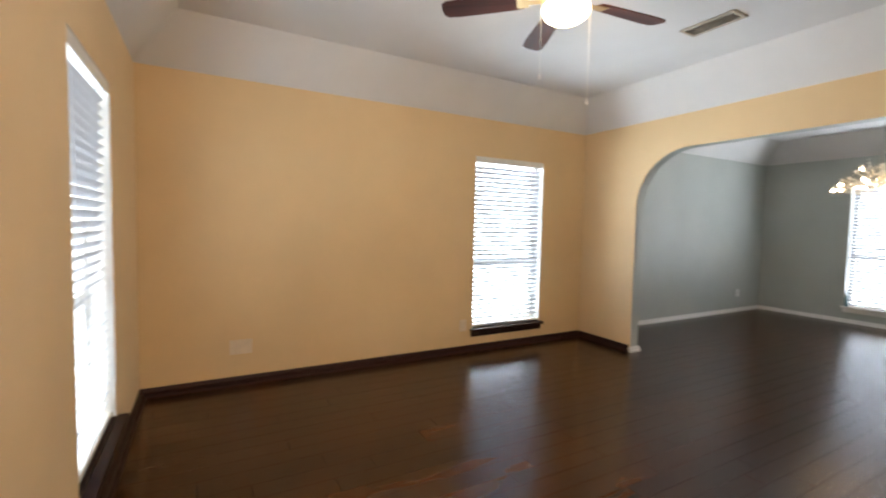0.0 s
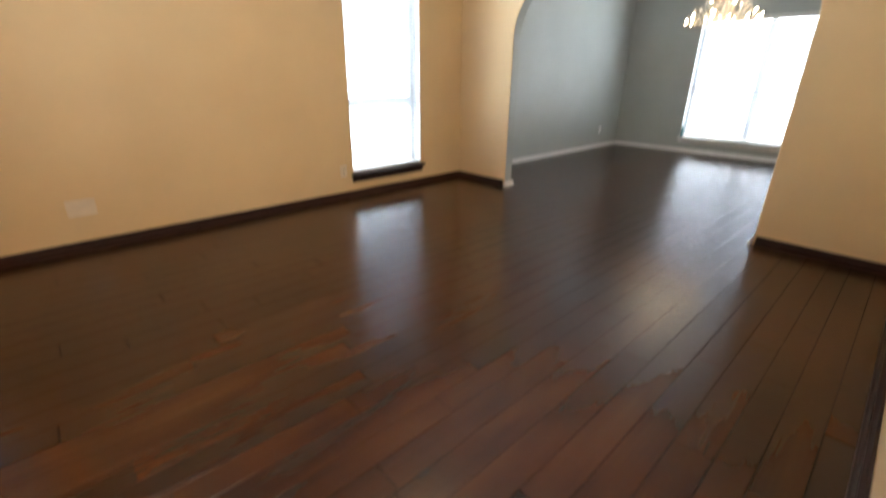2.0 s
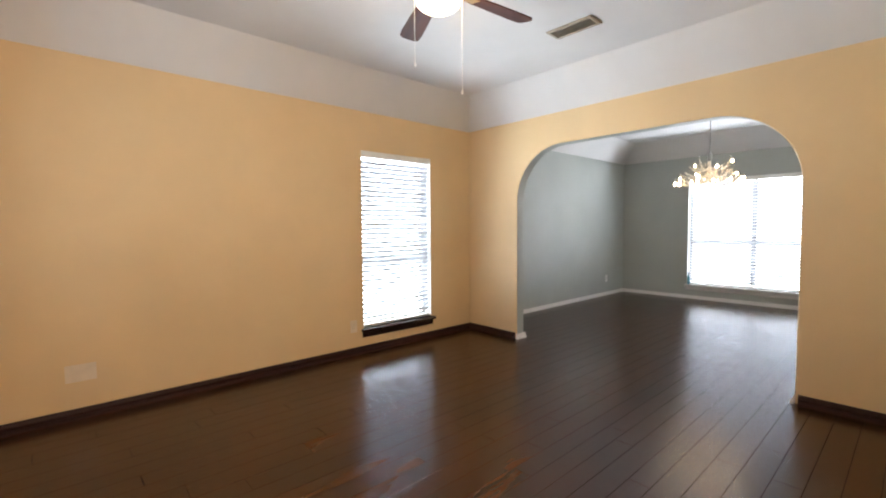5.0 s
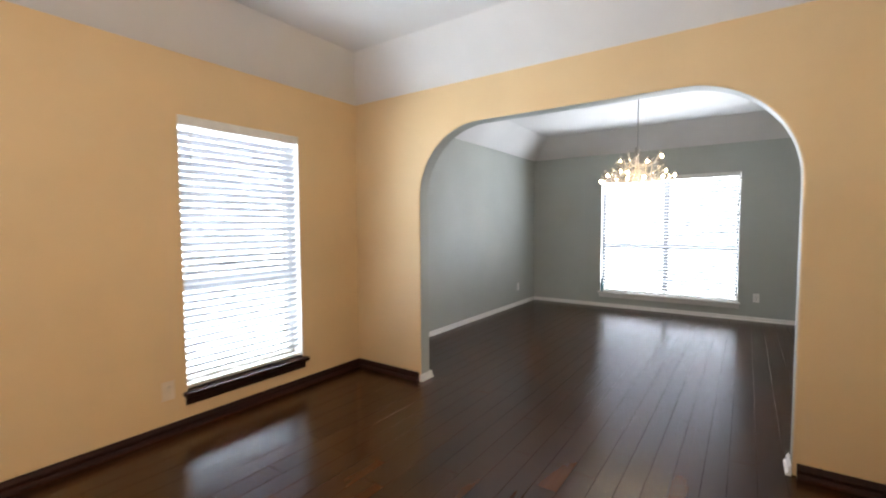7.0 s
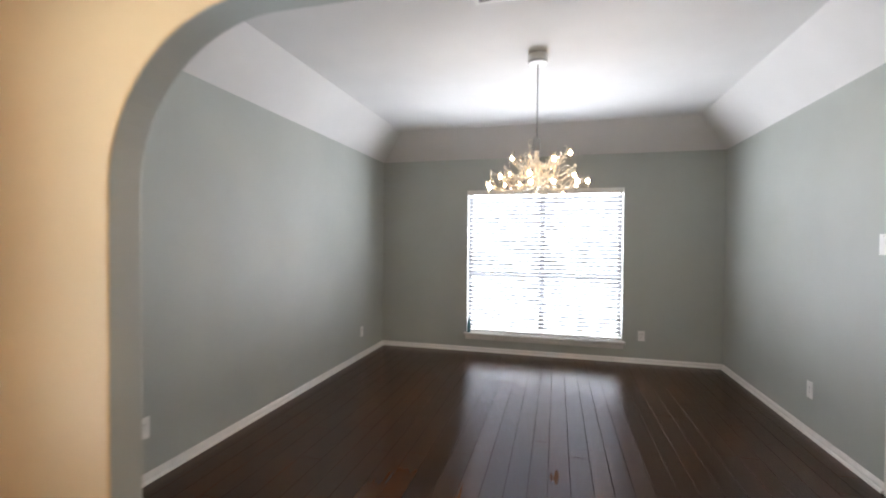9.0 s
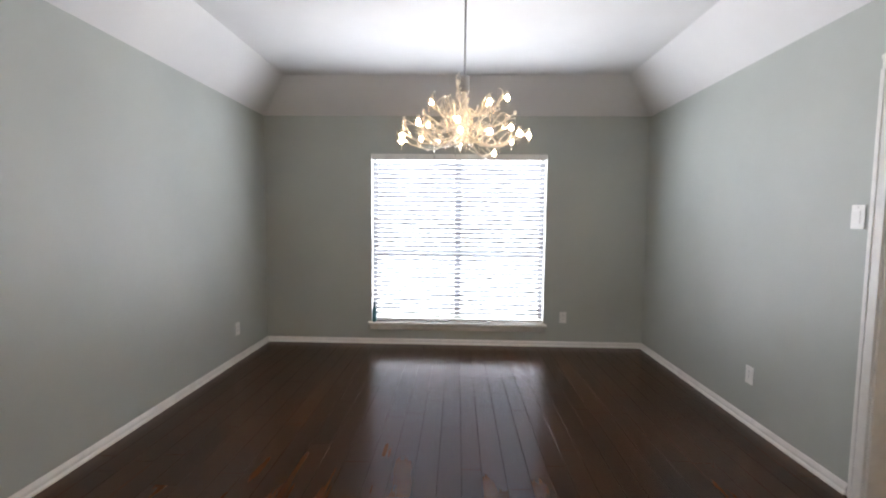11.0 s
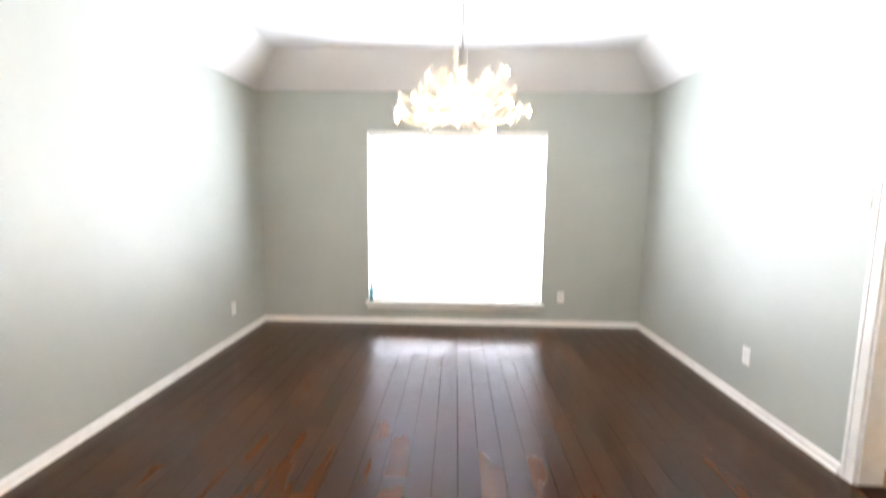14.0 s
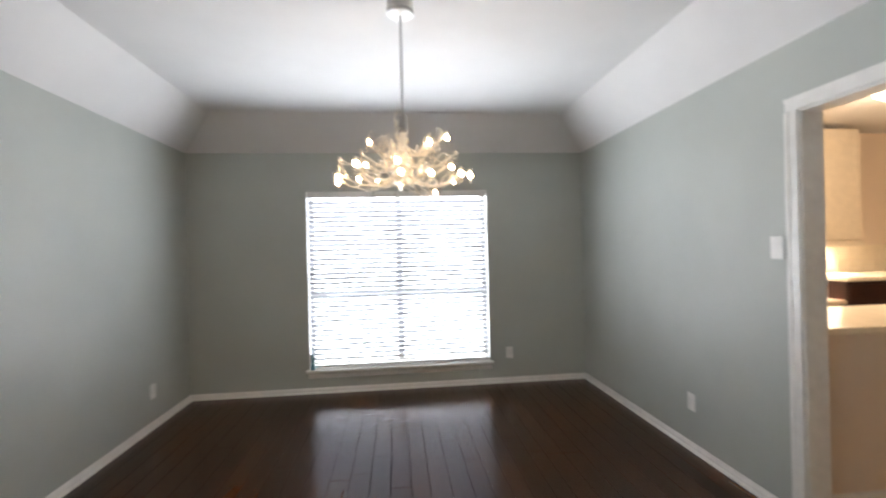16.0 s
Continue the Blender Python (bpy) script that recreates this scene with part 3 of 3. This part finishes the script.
for tier, (count, reach, z0, z1) in enumerate(((7, 0.22, -0.78, -0.74), (9, 0.30, -0.85, -0.84), (12, 0.345, -0.92, -0.93))):
    for i in range(count):
        a = 2 * math.pi * (i + 0.5 * tier) / count + rnd.uniform(-0.12, 0.12)
        R = reach * rnd.uniform(0.82, 1.08)
        br = bmesh.new()
        pts, rad = [], []
        wob = rnd.uniform(-0.25, 0.25)
        lift = rnd.uniform(-0.04, 0.05)
        for k in range(8):
            s = k / 7
            ang = a + wob * math.sin(s * 3.1)
            r = 0.015 + R * s
            z = z0 + (z1 - z0 + lift) * s - 0.07 * math.sin(s * math.pi) + rnd.uniform(-0.008, 0.008)
            pts.append((r * math.cos(ang), r * math.sin(ang), z))
            rad.append(0.0058 - 0.0026 * s)
        tube(pts, rad, 6, br)
        stick = part("branch", br, GILT, ch, "", None, True)
        # curling twigs with upturned ends
        for j, k in enumerate((2, 3, 4, 5, 6)):
            bx, by, bz = pts[k]
            t = a + rnd.choice((-1, 1)) * rnd.uniform(0.5, 1.1)
            ln = rnd.uniform(0.05, 0.11)
            rise = rnd.uniform(0.02, 0.10)
            hook = rnd.uniform(0.2, 1.0)
            tp = []
            for q in range(8):
                s = q / 7
                out = ln * (s if s < 0.7 else 0.7 + (s - 0.7) * hook)
                up = rise * math.sin(min(s / 0.8, 1.0) * math.pi / 2) - 0.05 * hook * max(0.0, s - 0.75)
                tp.append((bx + out * math.cos(t + 1.1 * s), by + out * math.sin(t + 1.1 * s), bz + up - 0.02 * math.sin(s * 3.1)))
            part("twig", tube(tp, [0.0034, 0.0033, 0.0032, 0.0030, 0.0028, 0.0026, 0.0024, 0.0022], 5), GILT, stick, "", None, True)
            if j % 2:
                continue
            tipm = pose(*[c for c in tp[-1]])
            if DROP is None:
                DROP = part("crystal_drop", drop, CRYSTAL, ch, "clear crystal drop", tipm)
            else:
                again(DROP, tipm)
        tip = pose(pts[-1][0], pts[-1][1], pts[-1][2] - 0.022)
        part("bulb_socket", lathe([(0.001, 0.034), (0.007, 0.034), (0.009, 0.028), (0.009, 0.013), (0.001, 0.012)], 12), GILT, ch, "", tip)
        if tier == 2 or i % 3 == 0:
            if BU is None:
                BU = part("bulb", bulb, BULB, ch, "small glowing bulb", tip, True)
            else:
                again(BU, tip)
        for k in (7,):
            again(DROP, pose(pts[k][0], pts[k][1], pts[k][2] - 0.004))

# ---- plates on the walls ----


def plate(place, mat, kind):
    """A cover plate; local y points out of the wall."""
    lab = {"outlet": "white duplex power outlet on the wall" if mat == PLATE else "ivory power outlet low on the tan wall", "blank": "ivory wide cover plate low on the tan wall", "switch": "white rocker light switch beside the doorway"}[kind]
    w, h = (0.037, 0.060) if kind != "blank" else (0.083, 0.058)
    pl = base_at({"switch": "light_switch", "blank": "cover_plate"}.get(kind, "power_outlet"), place, lab, {"switch": "switch", "blank": "wall plate"}.get(kind, "outlet"))
    part("plate", box(-w, 0.0005, -h, w, 0.0065, h, 0.0025, seg=2), mat, pl)
    if kind == "switch":
        part("rocker", box(-0.016, 0.006, -0.032, 0.016, 0.010, 0.032, 0.002), mat, pl)
        part("screw", lathe([(0.003, 0), (0.003, 0.001)], 8, at=pose(0, 0.0065, 0.048, -90)), NICKEL, pl)
    elif kind == "blank":
        for x in (-0.046, 0.046):
            for z in (-0.042, 0.042):
                part("screw", lathe([(0.003, 0), (0.003, 0.001)], 8, at=pose(x, 0.0062, z, -90)), mat, pl)
    else:
        for s in (-1, 1):
            part("socket", lathe([(0.001, 0), (0.0165, 0), (0.0165, 0.0018), (0.001, 0.0018)], 18, at=pose(0, 0.0058, s * 0.020, -90)), mat, pl)
            sl = box(-0.0075, 0.0073, s * 0.020 - 0.002, -0.0055, 0.0080, s * 0.020 + 0.007)
            box(0.0055, 0.0073, s * 0.020 - 0.002, 0.0075, 0.0080, s * 0.020 + 0.007, bm=sl)
            part("slot", sl, BLACK, pl)
        part("screw", lathe([(0.003, 0), (0.003, 0.001)], 8, at=pose(0, 0.0062, 0, -90)), NICKEL, pl)
    return pl


plate(pose(0, -3.775, 0.310, 0, 0, -90), IVORY, "blank")
plate(pose(0, -1.668, 0.285, 0, 0, -90), IVORY, "outlet")
plate(pose(DW, 3.694, 0.305, 0, 0, -90), PLATE, "outlet")
plate(pose(DW, 0.84, 0.317, 0, 0, -90), PLATE, "outlet")
plate(pose(3.132, DN, 0.318, 0, 0, 180), PLATE, "outlet")
plate(pose(DE, 2.64, 0.335, 0, 0, 90), PLATE, "outlet")
plate(pose(DE, 1.93, 1.40, 0, 0, 90), PLATE, "switch")

# ---- bottle on the dining room sill ----
bot = base_at("bottle", pose(1.10, DN - 0.026, 0.243), "slim teal plastic bottle standing on the white sill", "bottle")
part("body", lathe([(0.001, 0), (0.020, 0.001), (0.022, 0.01), (0.022, 0.12), (0.018, 0.15), (0.009, 0.17), (0.009, 0.18), (0.001, 0.18)], 18), TEAL, bot, smooth=True)
part("cap", lathe([(0.001, 0.18), (0.011, 0.18), (0.011, 0.20), (0.006, 0.225), (0.001, 0.226)], 14), TEAL, bot)

# ---- kitchen, seen through the doorway ----
KX = DE + 0.115
hw_ = thing("kitchen_half_wall", box(KX, 1.945, 0, 6.2, 2.055, 0.92), KWALL, "tan painted half wall under the bar counter", "half wall", kind="structure")
skirting("baseboard_half_wall", [((KX, 1.945 - e), (6.2, 1.945 - e))], WHITE, "cream painted baseboard")
thing("bar_counter", box(KX + 0.002, 1.905, 0.922, 6.24, 2.59, 0.962, 0.008, seg=3), COUNTER, "cream laminate bar counter on the half wall", "counter")


def base_unit(x0, x1, y0, y1, doors):
    u = base_at("base_cabinet", pose(0, 0, 0), "cream painted base cabinet", "cabinet", "kitchen base cabinets")
    b = box(x0, y0 + 0.02, 0.09, x1, y1, 0.88, 0.002)
    box(x0, y0 + 0.07, 0, x1, y1, 0.09, bm=b)
    part("body", b, CABINET, u)
    w = (x1 - x0) / doors
    for i in range(doors):
        d = box(x0 + w * i + 0.006, y0, 0.11, x0 + w * (i + 1) - 0.006, y0 + 0.019, 0.86, 0.004)
        pd = part("door", d, CABINET, u)
        part("handle", tube([(x0 + w * i + 0.05, y0 - 0.001, 0.78), (x0 + w * i + 0.05, y0 - 0.025, 0.77), (x0 + w * i + 0.05, y0 - 0.025, 0.70), (x0 + w * i + 0.05, y0 - 0.001, 0.69)], [0.004] * 4), NICKEL, pd)
    return u


def wall_unit(x0, x1, y0, y1, z0, z1):
    u = base_at("wall_cabinet", pose(0, 0, 0), "cream painted wall cabinet with a moulded lower rail", "cabinet", "kitchen wall cabinets")
    part("body", box(x0, y0 + 0.02, z0, x1, y1, z1, 0.002), CABINET, u)
    w = (x1 - x0) / 2
    for i in range(2):
        d, rails = bmesh.new(), []
        c0, c1 = x0 + w * i + 0.005, x0 + w * (i + 1) - 0.005
        box(c0, y0 + 0.006, z0 + 0.01, c1, y0 + 0.019, z1 - 0.01, 0.003, d)
        for q in ((c0, z0 + 0.01, c0 + 0.06, z1 - 0.01), (c1 - 0.06, z0 + 0.01, c1, z1 - 0.01), (c0 + 0.06, z0 + 0.01, c1 - 0.06, z0 + 0.07), (c0 + 0.06, z1 - 0.07, c1 - 0.06, z1 - 0.01)):
            rails.append(box(q[0], y0, q[1], q[2], y0 + 0.0055, q[3], 0.002))
        leaf = part("door", d, CABINET, u)
        for r in rails:
            part("door_rail", r, CABINET, leaf)
    part("light_rail", box(x0 - 0.005, y0 - 0.012, z0 - 0.05, x1 + 0.012, y0 + 0.018, z0 - 0.001, 0.012, seg=3), CABINET, u)
    return u


KN = 3.75
thing("wall_kitchen_back", box(KX, KN, 0, 7.5, KN + 0.1, 2.5), KWALL, "tan kitchen wall behind the cabinets", "wall", kind="structure")
base_unit(KX + 0.02, 4.78, 3.15, KN, 2)
base_unit(5.57, 5.74, 3.15, KN, 1)
thing("worktop", box(KX + 0.02, 3.12, 0.882, 4.78, KN - 0.022, 0.920, 0.006, seg=2), COUNTER, "cream laminate worktop on base cabinets", "counter")
thing("worktop", box(5.57, 3.12, 0.882, 5.74, KN - 0.022, 0.920, 0.006, seg=2), COUNTER, "narrow cream laminate worktop beside the range", "counter")
tall = base_at("sideboard", pose(5.75, 3.10, 0), "dark brown wooden cabinet with a cream top", "cabinet")
part("body", box(0, 0.02, 0.06, 1.0, 0.60, 1.075, 0.004), DARKTRIM, tall)
part("plinth", box(0.02, 0.06, 0.0, 0.98, 0.58, 0.0595), DARKTRIM, tall)
part("top", box(-0.02, 0, 1.076, 1.02, 0.615, 1.108, 0.006, seg=2), COUNTER, tall, "cream top")
for i in range(2):
    leaf = part("door", box(0.01 + 0.495 * i, 0.001, 0.09, 0.495 + 0.495 * i, 0.019, 1.05, 0.004), DARKTRIM, tall)
    part("handle", lathe([(0.004, 0), (0.004, 0.012), (0.011, 0.018), (0.009, 0.026), (0.001, 0.028)], 12, at=pose(0.45 + 0.1 * i, 0.002, 0.62, 90)), NICKEL, leaf)
wall_unit(KX + 0.3, 5.3, 3.42, KN, 1.42, 2.46)
wall_unit(5.305, 6.26, 3.42, KN, 1.42, 2.46)
sp = base_at("backsplash", pose(0, 0, 0), "cream tiled backsplash", "backsplash", kind="structure")
t0 = None
for i in range(22):
    for j in range(3):
        m = pose(KX + 0.3 + 0.15 * i + 0.075, KN - 0.001, 0.921 + 0.15 * j + 0.075)
        if t0 is None:
            t0 = part("tile", box(-0.0735, -0.008, -0.0735, 0.0735, 0, 0.0735, 0.002), SPLASH, sp, at=m)
        else:
            again(t0, m)
rg = base_at("kitchen_range", pose(5.175, 3.43, 0), "dark freestanding kitchen range between the cabinets", "range")
part("body", box(-0.38, -0.30, 0.02, 0.38, 0.28, 0.90, 0.006), plain("range_dark_enamel", (0.05, 0.028, 0.02), 0.3), rg)
part("cooktop", box(-0.38, -0.32, 0.901, 0.38, 0.20, 0.925, 0.006), BLACK, rg)
part("backguard", box(-0.38, 0.20, 0.926, 0.38, 0.28, 1.08, 0.006), BLACK, rg)
part("door_handle", tube([(-0.3, -0.30, 0.74), (-0.3, -0.34, 0.74), (0.3, -0.34, 0.74), (0.3, -0.30, 0.74)], [0.009] * 4, 8), NICKEL, rg)
us = base_at("under_cabinet_light", pose(5.3, 3.60, 1.419), "slim lit strip under the wall cabinets", "lamp")
part("housing", box(-0.9, -0.03, -0.014, 0.9, 0.03, -0.001, 0.003), WHITE, us)
part("diffuser", box(-0.88, -0.022, -0.020, 0.88, 0.022, -0.0145, 0.002), glow("lit_strip", (1.0, 0.84, 0.62), 210), us, "glowing diffuser")
lamp = base_at("ceiling_light", pose(5.45, 2.45, 2.5), "round lit kitchen ceiling light", "lamp")
part("base", lathe([(0.001, -0.001), (0.17, -0.001), (0.17, -0.03), (0.001, -0.03)]), WHITE, lamp)
part("diffuser", lathe([(0.001, -0.031), (0.16, -0.031), (0.15, -0.07), (0.10, -0.10), (0.001, -0.11)]), glow("lit_diffuser", (1.0, 0.80, 0.55), 8), lamp, smooth=True).visible_shadow = False

# ---- floor boards and tiles ----
rnd = random.Random(11)
lengths = (0.62, 0.92, 1.22, 1.52, 1.83)
board_mesh = {}


def board(w, ln):
    key = (round(w, 3), round(ln, 3))
    if key not in board_mesh:
        board_mesh[key] = mesh_of(box(-w / 2 + 0.0011, -ln / 2 + 0.0011, -0.012, w / 2 - 0.0011, ln / 2 - 0.0011, 0, 0.0006), "board", FLOOR)
    return board_mesh[key]


widths = (0.127, 0.127, 0.110, 0.150)
x, row = DW - 0.01, 0
while x < EX:
    w = widths[rnd.randrange(4)]
    south, north = (SY, DN) if x > 0.0 - w else (AT, DN)
    if x + w > DE + 0.12:
        north = 0.05
    y = south - rnd.uniform(0.0, 0.6)
    while y < north:
        ln = rnd.choice(lengths)
        a, b = max(y, south), min(y + ln, north)
        if b - a > 0.05:
            ob = new("board", board(w, round(b - a, 2)))
            ob.parent = floor
            ob.location = (x + w / 2, (a + b) / 2, rnd.uniform(-0.0003, 0.0))
        y += ln
    x += w
y = SY
while y < -3.10:
    ob = new("board", board(2.3, 0.14))
    ob.parent = floor
    ob.location = (EX + 1.15 + (x - EX) + 0.002, y + 0.07, 0)
    y += 0.14
tile = None
for i in range(11):
    for j in range(13):
        m = pose(KX + 0.155 + 0.31 * i, AT + 0.16 + 0.31 * j, 0.0005)
        if tile is None:
            tile = part("tile", box(-0.152, -0.152, -0.006, 0.152, 0.152, 0, 0.002), TILE, kfloor, at=m)
        else:
            again(tile, m)
